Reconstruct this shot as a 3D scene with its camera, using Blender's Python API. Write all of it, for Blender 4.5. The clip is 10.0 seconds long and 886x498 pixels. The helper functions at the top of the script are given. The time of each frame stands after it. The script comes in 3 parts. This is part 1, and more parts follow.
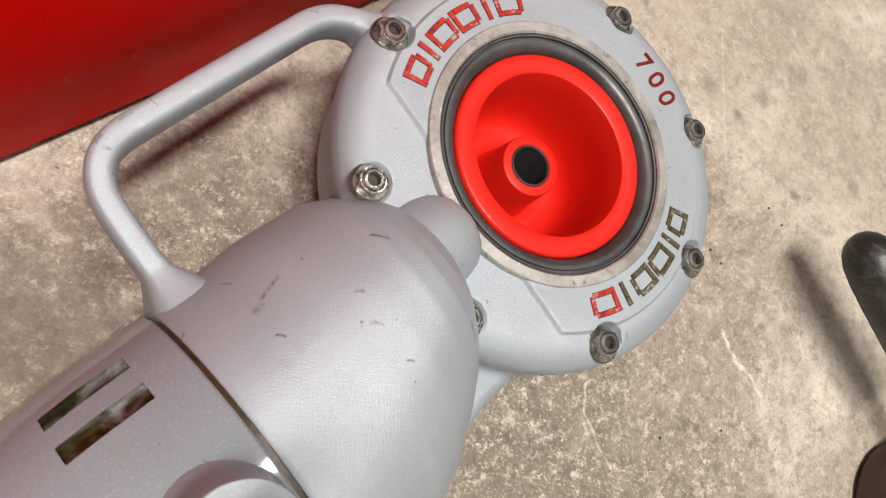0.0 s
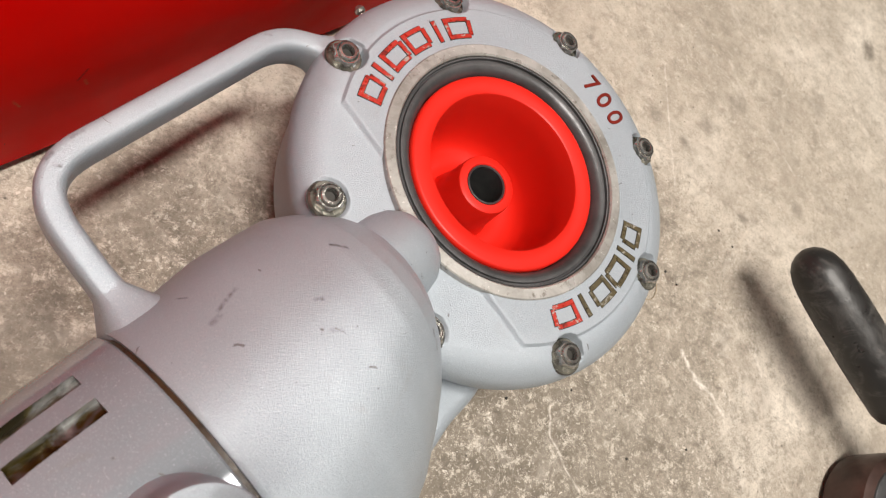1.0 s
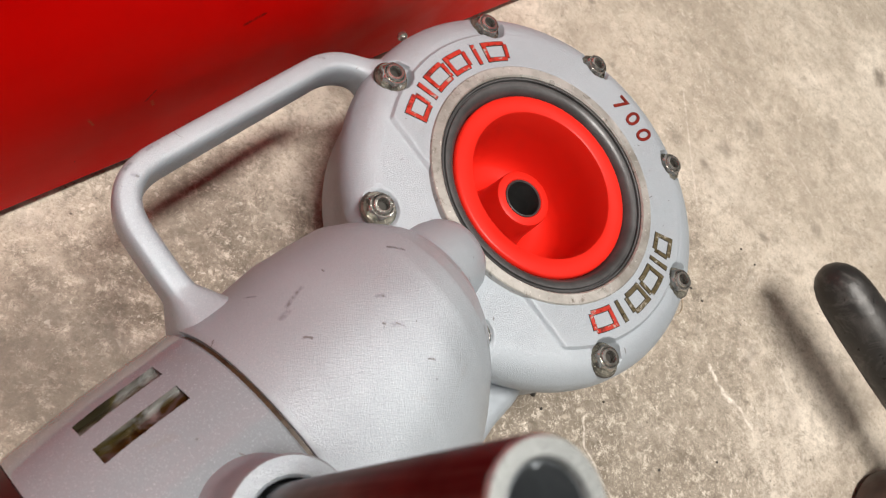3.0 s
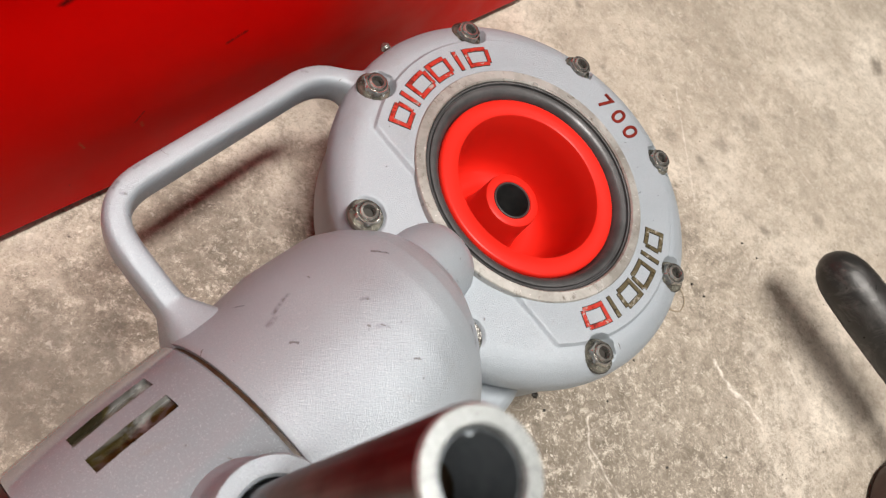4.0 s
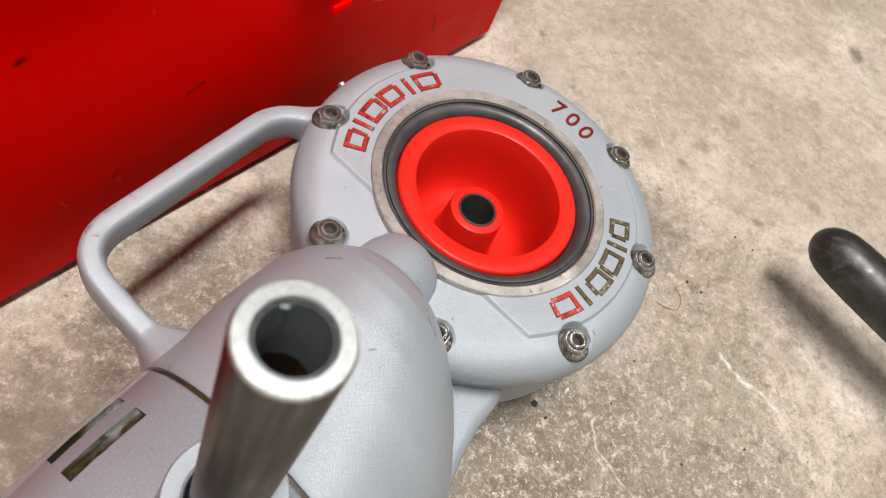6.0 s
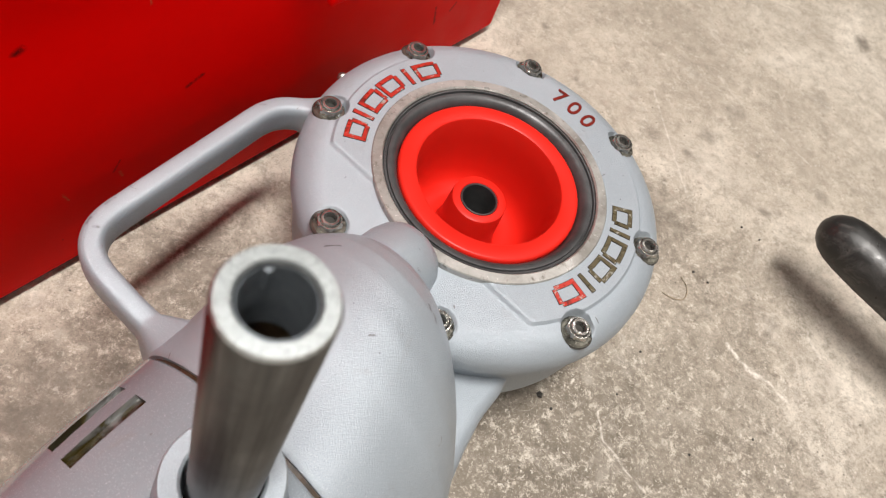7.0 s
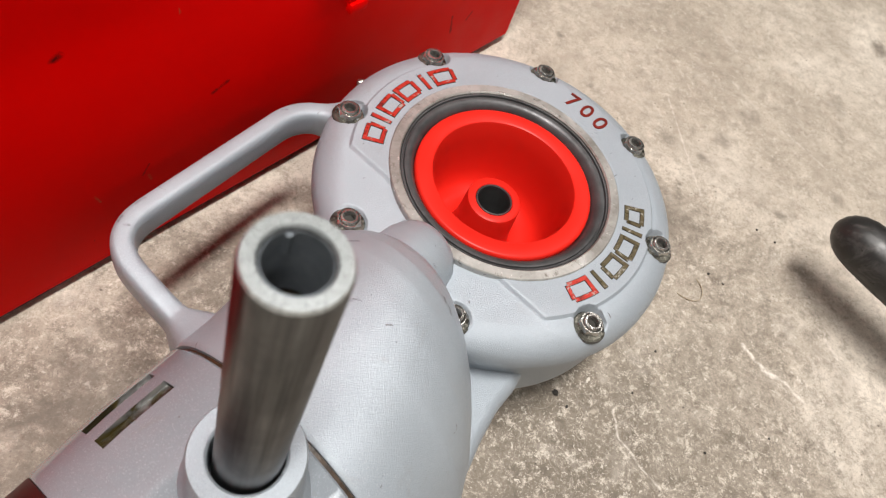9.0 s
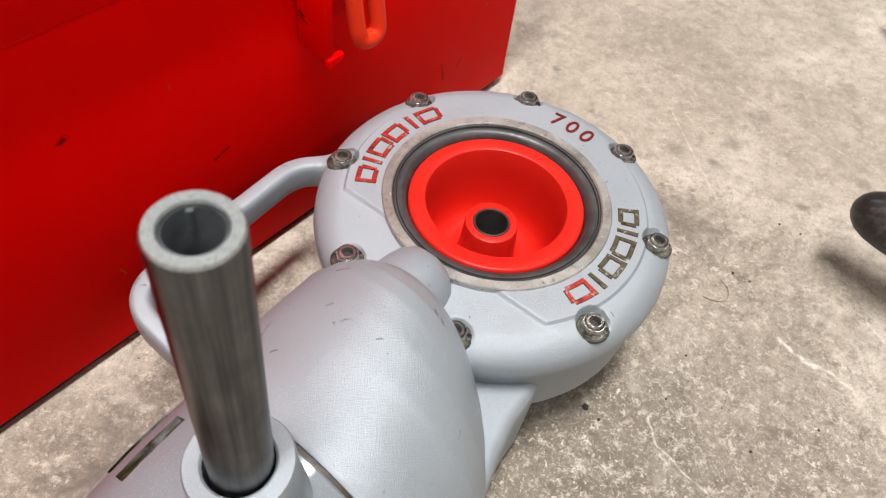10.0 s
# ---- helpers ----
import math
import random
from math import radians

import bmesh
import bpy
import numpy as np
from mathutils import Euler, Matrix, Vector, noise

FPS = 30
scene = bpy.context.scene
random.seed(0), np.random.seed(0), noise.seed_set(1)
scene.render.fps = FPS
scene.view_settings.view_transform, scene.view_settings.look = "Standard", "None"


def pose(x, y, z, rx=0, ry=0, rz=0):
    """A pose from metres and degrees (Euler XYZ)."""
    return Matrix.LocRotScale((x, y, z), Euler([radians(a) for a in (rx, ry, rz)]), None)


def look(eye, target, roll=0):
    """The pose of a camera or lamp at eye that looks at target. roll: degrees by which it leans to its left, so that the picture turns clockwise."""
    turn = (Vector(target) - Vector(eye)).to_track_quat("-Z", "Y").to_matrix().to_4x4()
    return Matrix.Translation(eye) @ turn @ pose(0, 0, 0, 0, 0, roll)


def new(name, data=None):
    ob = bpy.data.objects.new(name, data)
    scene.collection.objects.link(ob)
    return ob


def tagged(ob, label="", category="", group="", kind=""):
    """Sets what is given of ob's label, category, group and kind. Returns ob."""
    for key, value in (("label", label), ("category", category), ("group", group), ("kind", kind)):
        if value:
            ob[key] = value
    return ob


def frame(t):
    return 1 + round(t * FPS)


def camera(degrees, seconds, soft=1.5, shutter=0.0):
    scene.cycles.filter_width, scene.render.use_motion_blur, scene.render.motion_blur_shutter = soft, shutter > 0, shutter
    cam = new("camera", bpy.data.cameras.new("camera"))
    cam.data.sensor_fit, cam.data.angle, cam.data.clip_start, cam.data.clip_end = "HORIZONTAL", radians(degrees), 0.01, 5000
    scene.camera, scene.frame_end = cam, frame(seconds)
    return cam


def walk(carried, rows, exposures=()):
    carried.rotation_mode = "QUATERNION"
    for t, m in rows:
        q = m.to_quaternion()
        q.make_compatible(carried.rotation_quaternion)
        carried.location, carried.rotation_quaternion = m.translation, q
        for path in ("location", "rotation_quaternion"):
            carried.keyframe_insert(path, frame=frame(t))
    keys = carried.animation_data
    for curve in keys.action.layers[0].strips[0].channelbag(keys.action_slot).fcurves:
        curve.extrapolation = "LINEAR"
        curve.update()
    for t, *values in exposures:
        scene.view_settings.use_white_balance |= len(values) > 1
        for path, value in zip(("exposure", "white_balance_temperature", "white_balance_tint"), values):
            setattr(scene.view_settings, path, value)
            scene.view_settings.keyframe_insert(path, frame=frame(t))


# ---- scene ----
cam = camera(62.7, 10.0, 1.2)

PATH = [
    (0, (-0.133, -0.147, 0.351), (0.525, 0.471, -1.434), 63.4),
    (0.5, (-0.126, -0.152, 0.351), (0.567, 0.578, -1.377), 59.1),
    (1, (-0.128, -0.162, 0.348), (0.58, 0.615, -1.353), 57.6),
    (1.5, (-0.138, -0.169, 0.347), (0.554, 0.627, -1.352), 56.7),
    (2, (-0.121, -0.184, 0.35), (0.495, 0.675, -1.347), 50.3),
    (2.5, (-0.105, -0.2, 0.354), (0.409, 0.733, -1.339), 42.9),
    (2.7, (-0.132, -0.187, 0.353), (0.488, 0.685, -1.337), 50.5),
    (3.8, (-0.149, -0.18, 0.348), (0.523, 0.686, -1.325), 53.8),
    (4, (-0.131, -0.187, 0.357), (0.466, 0.712, -1.326), 47.0),
    (4.5, (-0.086, -0.221, 0.363), (0.343, 0.83, -1.283), 30.2),
    (5, (-0.095, -0.212, 0.367), (0.37, 0.82, -1.282), 33.0),
    (5.5, (-0.096, -0.212, 0.369), (0.355, 0.833, -1.276), 31.8),
    (7, (-0.089, -0.218, 0.365), (0.322, 0.839, -1.283), 28.8),
    (7.5, (-0.091, -0.218, 0.366), (0.297, 0.847, -1.282), 27.7),
    (8, (-0.088, -0.219, 0.366), (0.288, 0.854, -1.279), 27.1),
    (8.5, (-0.085, -0.232, 0.365), (0.265, 0.854, -1.277), 25.4),
    (9, (-0.087, -0.23, 0.37), (0.26, 0.858, -1.272), 25.6),
    (9.5, (-0.047, -0.251, 0.367), (0.119, 0.955, -1.22), 12.7),
    (10, (-0.052, -0.255, 0.374), (0.084, 0.983, -1.19), 8.6),
]
cam.data.dof.use_dof, cam.data.dof.focus_distance, cam.data.dof.aperture_fstop = True, 0.34, 22
walk(cam, [(t, look(eye, target, roll)) for t, eye, target, roll in PATH], [(0, 0.08, 6900, 10), (3.8, 0.11, 6850, 10), (4.6, 0.10, 6750, 10), (9, 0.12, 6650, 10), (10, 0.18, 6600, 10)])

# ---- world and lamps ----
world = bpy.data.worlds.new("world")
scene.world = world
world.use_nodes = True
world.node_tree.nodes["Background"].inputs[0].default_value = (0.9, 0.93, 1.0, 1)
world.node_tree.nodes["Background"].inputs[1].default_value = 0.05


def unseen_lamp(x, y, z, length, width, watts, turn=0, color=(1.0, 0.975, 0.95)):
    data = bpy.data.lights.new("tube_light", "AREA")
    data.shape, data.size, data.size_y, data.energy, data.color = "RECTANGLE", length, width, watts, color
    lamp = new("tube_light", data)
    lamp.matrix_world = pose(x, y, z, 0, 0, turn)
    return lamp


# unseen overhead key, parallel to the tool box, with four fill lamps added around
unseen_lamp(-0.10, -0.32, 2.52, 1.15, 0.26, 80, 52.5)
unseen_lamp(0.90, 1.04, 2.52, 1.2, 0.14, 7, 52.5)
unseen_lamp(-0.81, -1.455, 2.52, 1.2, 0.14, 6, 52.5)
unseen_lamp(1.64, -1.64, 2.52, 2.4, 0.14, 20, 52.5)
unseen_lamp(-1.40, 1.456, 2.52, 2.4, 0.14, 6, 52.5)


# ---- materials ----
class Nodes:
    """A material with its node tree and a few short-hands."""

    def __init__(self, name, rough=0.5, metal=0.0, color=(0.5, 0.5, 0.5)):
        self.mat = bpy.data.materials.new(name)
        self.mat.use_nodes = True
        self.t = self.mat.node_tree
        self.b = self.t.nodes["Principled BSDF"]
        self.b.inputs["Roughness"].default_value = rough
        self.b.inputs["Metallic"].default_value = metal
        self.b.inputs["Base Color"].default_value = (*color, 1)
        self.co = self.t.nodes.new("ShaderNodeTexCoord").outputs["Object"]

    def link(self, a, b):
        self.t.links.new(a, b)

    def noise(self, scale, detail=4, rough=0.55, distort=0.0, vec=None):
        n = self.t.nodes.new("ShaderNodeTexNoise")
        n.inputs["Scale"].default_value, n.inputs["Detail"].default_value = scale, detail
        n.inputs["Roughness"].default_value, n.inputs["Distortion"].default_value = rough, distort
        self.link(vec or self.co, n.inputs["Vector"])
        return n.outputs["Fac"]

    def voronoi(self, scale, feature="F1", vec=None, randomness=1.0):
        n = self.t.nodes.new("ShaderNodeTexVoronoi")
        n.feature = feature
        n.inputs["Scale"].default_value = scale
        n.inputs["Randomness"].default_value = randomness
        self.link(vec or self.co, n.inputs["Vector"])
        return n.outputs["Distance"]

    def cells(self, scale, vec=None):
        """Distance from the middle of a random cell, and a random number for each cell."""
        n = self.t.nodes.new("ShaderNodeTexVoronoi")
        n.inputs["Scale"].default_value = scale
        self.link(vec or self.co, n.inputs["Vector"])
        sep = self.t.nodes.new("ShaderNodeSeparateColor")
        self.link(n.outputs["Color"], sep.inputs[0])
        return n.outputs["Distance"], sep.outputs[0], sep.outputs[1]

    def ramp(self, fac, stops):
        n = self.t.nodes.new("ShaderNodeValToRGB")
        e = n.color_ramp.elements
        while len(e) < len(stops):
            e.new(0.5)
        for k, (p, c) in zip(e, stops):
            k.position = p
            k.color = (*c, 1) if isinstance(c, tuple) else (c, c, c, 1)
        self.link(fac, n.inputs[0])
        return n.outputs["Color"]

    def mix(self, fac, a, b, kind="MIX"):
        n = self.t.nodes.new("ShaderNodeMix")
        n.data_type, n.blend_type = "RGBA", kind
        for sock, v in ((n.inputs[0], fac), (n.inputs[6], a), (n.inputs[7], b)):
            if isinstance(v, (int, float)):
                sock.default_value = v
            elif isinstance(v, tuple):
                sock.default_value = (*v, 1)
            else:
                self.link(v, sock)
        return n.outputs[2]

    def math(self, op, a, b=0.0, clamp=False):
        n = self.t.nodes.new("ShaderNodeMath")
        n.operation, n.use_clamp = op, clamp
        for sock, v in zip(n.inputs, (a, b)):
            if isinstance(v, (int, float)):
                sock.default_value = v
            else:
                self.link(v, sock)
        return n.outputs[0]

    def scratch(self, a, b, wide, much, second=1):
        """A ragged line from a to b, points in x and y (second=2: x and z)."""
        wob = self.t.nodes.new("ShaderNodeTexNoise")
        wob.inputs["Scale"].default_value = 130
        self.link(self.co, wob.inputs["Vector"])
        sep = self.t.nodes.new("ShaderNodeSeparateXYZ")
        self.link(self.co, sep.inputs[0])
        off = self.math("MULTIPLY", self.math("SUBTRACT", wob.outputs["Fac"], 0.5), wide * 2.2)
        x = self.math("ADD", self.math("SUBTRACT", sep.outputs[0], a[0]), off)
        y = self.math("ADD", self.math("SUBTRACT", sep.outputs[second], a[1]), off)
        dx, dy = b[0] - a[0], b[1] - a[1]
        q = dx * dx + dy * dy
        s = self.math("ADD", self.math("MULTIPLY", x, dx / q), self.math("MULTIPLY", y, dy / q), True)
        ex = self.math("SUBTRACT", x, self.math("MULTIPLY", s, dx))
        ey = self.math("SUBTRACT", y, self.math("MULTIPLY", s, dy))
        d = self.math("SQRT", self.math("ADD", self.math("MULTIPLY", ex, ex), self.math("MULTIPLY", ey, ey)))
        line = self.ramp(self.math("DIVIDE", d, wide), [(0.1, much), (1.0, 0.0)])
        return self.mix(self.ramp(self.noise(240, 4, 0.7), [(0.40, 0.15), (0.56, 1.0)]), (0, 0, 0), line)

    def color(self, sock):
        self.link(sock, self.b.inputs["Base Color"])
        return self

    def rough(self, sock):
        self.link(sock, self.b.inputs["Roughness"])
        return self

    def bump(self, height, strength=0.3, distance=0.001):
        n = self.t.nodes.new("ShaderNodeBump")
        n.inputs["Strength"].default_value, n.inputs["Distance"].default_value = strength, distance
        self.link(height, n.inputs["Height"])
        self.link(n.outputs[0], self.b.inputs["Normal"])
        return self


def silver_paint(name, grain, strength, rough=0.36, marks=(), metal=0.32, lift=1.0):
    m = Nodes(name, rough, metal)
    big = m.noise(14, 4)
    fine = m.noise(420, 3)
    col = m.ramp(big, [(0.3, (0.285 * lift, 0.322 * lift, 0.360 * lift)), (0.7, (0.335 * lift, 0.375 * lift, 0.415 * lift))])
    dirt = m.ramp(m.noise(48, 8, 0.74, 0.6), [(0.60, 0.0), (0.72, 0.45)])
    col = m.mix(dirt, col, (0.25, 0.245, 0.24))
    nick = m.ramp(m.noise(115, 3, 0.55, 1.8), [(0.715, 0.0), (0.735, 0.85)])
    col = m.mix(nick, col, (0.12, 0.115, 0.11))
    # sparkle of the grainy paint put into the colour as dark and pale specks
    col = m.mix(m.ramp(m.noise(2600, 2), [(0.34, 0.3), (0.46, 0.0)]), col, (0.20, 0.215, 0.235))
    col = m.mix(m.ramp(m.noise(2100, 2, 0.5, 0.3), [(0.60, 0.0), (0.70, 0.5)]), col, (0.52, 0.55, 0.58))
    for a, b, wide, much in marks:
        col = m.mix(m.scratch(a, b, wide, much), col, (0.06, 0.055, 0.05))
    m.color(col)
    m.rough(m.ramp(m.math("ADD", m.math("MULTIPLY", fine, 0.4), m.math("MULTIPLY", big, 0.6)), [(0.3, rough - 0.06), (0.7, rough + 0.1)]))
    m.bump(m.math("ADD", m.noise(grain, 2), m.math("MULTIPLY", m.noise(60, 3), 0.5)), strength, 0.0006)
    return m.mat


M_CAST = silver_paint("silver_cast_paint", 2300, 0.55, 0.44, (), 0.28, 1.12)
# dark scuffs on the housing and the handle: from, to, width, strength
SCUFFS = [((0.0918, 0.0285), (0.0930, 0.0305), 0.0010, 0.9), ((0.0925, 0.0325), (0.0935, 0.0345), 0.0012, 0.9), ((0.1030, -0.0158), (0.0997, -0.0115), 0.0007, 0.9), ((0.1490, -0.0312), (0.1468, -0.0292), 0.0005, 0.8), ((0.1440, -0.0195), (0.1350, -0.0222), 0.0009, 0.7), ((0.1485, -0.0170), (0.1450, -0.0180), 0.0014, 0.5), ((0.121, -0.004), (0.119, -0.003), 0.0010, 0.6), ((0.124, 0.007), (0.122, 0.0085), 0.0012, 0.5), ((0.1530, -0.0945), (0.1500, -0.0955), 0.0012, 0.8), ((0.1518, -0.0915), (0.1505, -0.0900), 0.0009, 0.8), ((0.1420, -0.0972), (0.1370, -0.0978), 0.0008, 0.7), ((0.1570, -0.0630), (0.1558, -0.0618), 0.0005, 0.8), ((0.0540, -0.1030), (0.0520, -0.1015), 0.0008, 0.6)]
M_SHELL = silver_paint("silver_shell_paint", 2300, 0.46, 0.36, SCUFFS, 0.26, 1.10)
M_MOTOR = silver_paint("silver_gloss_paint", 500, 0.05, 0.12, (), 0.16, 0.80)


# pale scratches and dark spots on the concrete: from, to, width, strength; place, size, strength
SCRATCHES = [((0.193, -0.014), (0.206, -0.030), 0.0018, 0.85), ((0.206, -0.030), (0.219, -0.036), 0.0024, 0.9), ((0.219, -0.036), (0.231, -0.047), 0.0016, 0.8), ((0.258, 0.001), (0.264, -0.012), 0.0022, 0.6), ((0.165, 0.200), (0.174, 0.142), 0.0010, 0.45), ((0.174, 0.142), (0.181, 0.100), 0.0012, 0.4), ((0.099, -0.072), (0.101, -0.088), 0.0012, 0.6), ((0.101, -0.088), (0.112, -0.102), 0.0011, 0.6), ((0.112, -0.102), (0.124, -0.114), 0.0010, 0.5), ((0.27, 0.19), (0.30, 0.16), 0.0011, 0.35)]
SPOTS = [(0.187, 0.142, 0.006, 0.6), (0.098, 0.190, 0.004, 0.6), (0.147, 0.090, 0.022, 0.45), (0.400, 0.337, 0.012, 0.8), (0.075, 0.240, 0.006, 0.6), (0.16, 0.15, 0.009, 0.35), (0.24, 0.20, 0.012, 0.35), (0.33, 0.24, 0.016, 0.3), (0.06, 0.29, 0.02, 0.35), (-0.172, -0.118, 0.050, 0.7), (-0.205, -0.150, 0.035, 0.4), (-0.13, -0.03, 0.05, 0.35), (0.155, 0.075, 0.03, 0.4), (0.21, 0.165, 0.010, 0.45), (0.245, 0.10, 0.006, 0.45), (0.30, 0.13, 0.009, 0.4)]


def concrete():
    m = Nodes("stained_concrete", 0.6)
    m.b.inputs["Specular IOR Level"].default_value = 0.3
    big = m.noise(5.5, 5, 0.6, 0.4)
    mid = m.noise(30, 6, 0.72, 0.4)
    fine = m.noise(230, 8, 0.82)
    # broad worn patches, then oily dirt and painted-in shade round the work place
    col = m.ramp(big, [(0.32, (0.37, 0.32, 0.26)), (0.48, (0.51, 0.45, 0.375)), (0.64, (0.70, 0.635, 0.55))])
    col = m.mix(m.ramp(mid, [(0.34, 0.65), (0.56, 0.0)]), col, (0.33, 0.285, 0.235))
    far = m.t.nodes.new("ShaderNodeVectorMath")
    far.operation = "DISTANCE"
    m.link(m.co, far.inputs[0])
    far.inputs[1].default_value = (0.05, -0.19, 0.0)
    oil_shade = m.math("ADD", far.outputs["Value"], m.math("MULTIPLY", m.math("SUBTRACT", m.noise(11, 5, 0.65, 0.5), 0.5), 0.35))
    col = m.mix(m.ramp(oil_shade, [(0.10, 0.90), (0.32, 0.0)]), col, (0.150, 0.123, 0.094))
    near = m.ramp(oil_shade, [(0.18, 1.0), (0.38, 0.22)])
    col = m.mix(m.ramp(fine, [(0.28, 0.55), (0.48, 0.0)]), col, (0.21, 0.18, 0.145))
    # sand grain, dark and light, strongest where the skin is worn off
    grain = m.ramp(m.noise(420, 5, 0.75), [(0.34, 0.75), (0.50, 0.0)])
    col = m.mix(m.mix(near, (0, 0, 0), grain), col, (0.11, 0.092, 0.074))
    pale = m.ramp(m.noise(520, 4, 0.8), [(0.54, 0.0), (0.64, 0.6)])
    col = m.mix(m.mix(near, (0, 0, 0), pale), col, (0.58, 0.52, 0.44))
    # ragged mottling of dirt and laitance
    ragged = m.noise(85, 10, 0.86, 0.2)
    dark = m.ramp(ragged, [(0.40, 0.95), (0.53, 0.0)])
    col = m.mix(m.mix(near, m.mix(0.72, dark, (0, 0, 0)), dark), col, (0.135, 0.112, 0.088))
    light = m.ramp(m.noise(120, 10, 0.86, 0.2), [(0.52, 0.0), (0.61, 0.9)])
    col = m.mix(m.mix(near, m.mix(0.5, light, (0, 0, 0)), light), col, (0.66, 0.595, 0.51))
    speck = m.ramp(m.noise(900, 3, 0.6), [(0.30, 0.8), (0.40, 0.0)])
    col = m.mix(speck, col, (0.12, 0.10, 0.08))
    # angular chips of bared aggregate in three sizes
    wob = m.t.nodes.new("ShaderNodeVectorMath")
    wob.operation = "ADD"
    shake = m.t.nodes.new("ShaderNodeTexNoise")
    shake.inputs["Scale"].default_value, shake.inputs["Detail"].default_value = 240, 3
    m.link(m.co, shake.inputs["Vector"])
    scaled = m.t.nodes.new("ShaderNodeVectorMath")
    scaled.operation = "SCALE"
    scaled.inputs["Scale"].default_value = 0.011
    m.link(shake.outputs["Color"], scaled.inputs[0])
    m.link(m.co, wob.inputs[0])
    m.link(scaled.outputs[0], wob.inputs[1])
    for scale, rare, much in ((130, 0.93, 0.6), (280, 0.84, 0.7), (560, 0.76, 0.6)):
        d, pick, tone = m.cells(scale, wob.outputs[0])
        chip = m.math("MULTIPLY", m.ramp(d, [(0.22, 1.0), (0.42, 0.0)]), m.ramp(pick, [(rare, 0.0), (rare + 0.06, much)]))
        col = m.mix(m.mix(near, m.mix(0.65, chip, (0, 0, 0)), chip), col, m.ramp(tone, [(0.2, (0.50, 0.435, 0.36)), (0.8, (0.78, 0.72, 0.64))]))
    blotch = m.ramp(m.noise(16, 7, 0.7, 0.8), [(0.46, 0.0), (0.66, 0.42)])
    col = m.mix(blotch, col, (0.30, 0.258, 0.21))
    lime = m.ramp(m.noise(24, 8, 0.78, 0.6), [(0.54, 0.0), (0.72, 0.40)])
    col = m.mix(lime, col, (0.70, 0.64, 0.57))
    pits = m.ramp(m.voronoi(150), [(0.06, 0.85), (0.12, 0.0)])
    pits = m.mix(m.ramp(m.noise(60, 2), [(0.5, 0.0), (0.6, 1.0)]), (0, 0, 0), pits)
    col = m.mix(pits, col, (0.075, 0.065, 0.055))
    streak = m.ramp(m.noise(9, 2, 0.4, 2.2), [(0.494, 0.0), (0.5, 0.22), (0.506, 0.0)])
    streak = m.mix(m.ramp(m.noise(6, 2), [(0.5, 0.0), (0.62, 1.0)]), (0, 0, 0), streak)
    col = m.mix(streak, col, (0.74, 0.69, 0.62))
    for a, b, wide, much in SCRATCHES:
        col = m.mix(m.scratch(a, b, wide, much), col, (0.78, 0.72, 0.65))
    for x, y, wide, much in SPOTS:
        near = m.t.nodes.new("ShaderNodeVectorMath")
        near.operation = "DISTANCE"
        m.link(m.co, near.inputs[0])
        near.inputs[1].default_value = (x, y, 0)
        d = m.math("ADD", near.outputs["Value"], m.math("MULTIPLY", m.math("SUBTRACT", m.noise(60, 4, 0.7), 0.5), wide * 2.2))
        col = m.mix(m.ramp(m.math("DIVIDE", d, wide), [(0.25, much), (1.0, 0.0)]), col, (0.13, 0.11, 0.09))
    m.color(col)
    m.rough(m.ramp(mid, [(0.3, 0.5), (0.7, 0.75)]))
    m.bump(m.math("ADD", m.math("MULTIPLY", fine, 0.8), mid), 0.45, 0.0015)
    return m.mat


M_FLOOR = concrete()


def red_enamel(name, base, dark, rough=0.3, marks=True, scuffs=(), gloss=0.12):
    m = Nodes(name, rough)
    m.b.inputs["Specular IOR Level"].default_value = gloss
    big = m.noise(7, 4)
    col = m.ramp(big, [(0.3, dark), (0.7, base)])
    if marks:
        spot = m.ramp(m.noise(34, 3, 0.5, 1.8), [(0.735, 0.0), (0.765, 0.9)])
        col = m.mix(spot, col, (0.05, 0.008, 0.006))
        chip = m.ramp(m.noise(47, 3, 0.5, 1.2, ), [(0.245, 0.8), (0.265, 0.0)])
        col = m.mix(chip, col, (0.55, 0.10, 0.05))
    for a, b, wide, much, tone in scuffs:
        col = m.mix(m.scratch(a, b, wide, much, 2), col, tone)
    m.color(col)
    m.rough(m.ramp(m.noise(30, 5), [(0.3, rough - 0.05), (0.7, rough + 0.12)]))
    m.bump(m.noise(55, 3), 0.06, 0.001)
    return m.mat


BLACK, PALE = (0.03, 0.006, 0.005), (0.62, 0.14, 0.07)
BOX_SCUFFS = [((0.116, 0.0945), (0.124, 0.0975), 0.0016, 0.95, BLACK), ((0.0475, 0.151), (0.0500, 0.152), 0.0022, 0.9, BLACK), ((0.075, 0.060), (0.079, 0.066), 0.0009, 0.6, BLACK), ((0.050, 0.062), (0.052, 0.056), 0.0010, 0.8, PALE), ((0.078, 0.058), (0.079, 0.054), 0.0010, 0.7, PALE), ((0.300, 0.060), (0.304, 0.045), 0.0013, 0.7, BLACK), ((0.318, 0.050), (0.322, 0.055), 0.0012, 0.6, BLACK), ((0.010, 0.170), (0.016, 0.168), 0.0014, 0.7, BLACK)]
M_BOX = red_enamel("red_box_enamel", (0.88, 0.0015, 0.001), (0.76, 0.001, 0.001), 0.34, True, BOX_SCUFFS, 0.012)
M_LATCH = red_enamel("orange_red_latch_enamel", (0.80, 0.045, 0.012), (0.7, 0.03, 0.008), 0.35, False)
M_PLUG = red_enamel("red_plastic", (0.66, 0.020, 0.012), (0.60, 0.015, 0.009), 0.34, False, gloss=0.2)
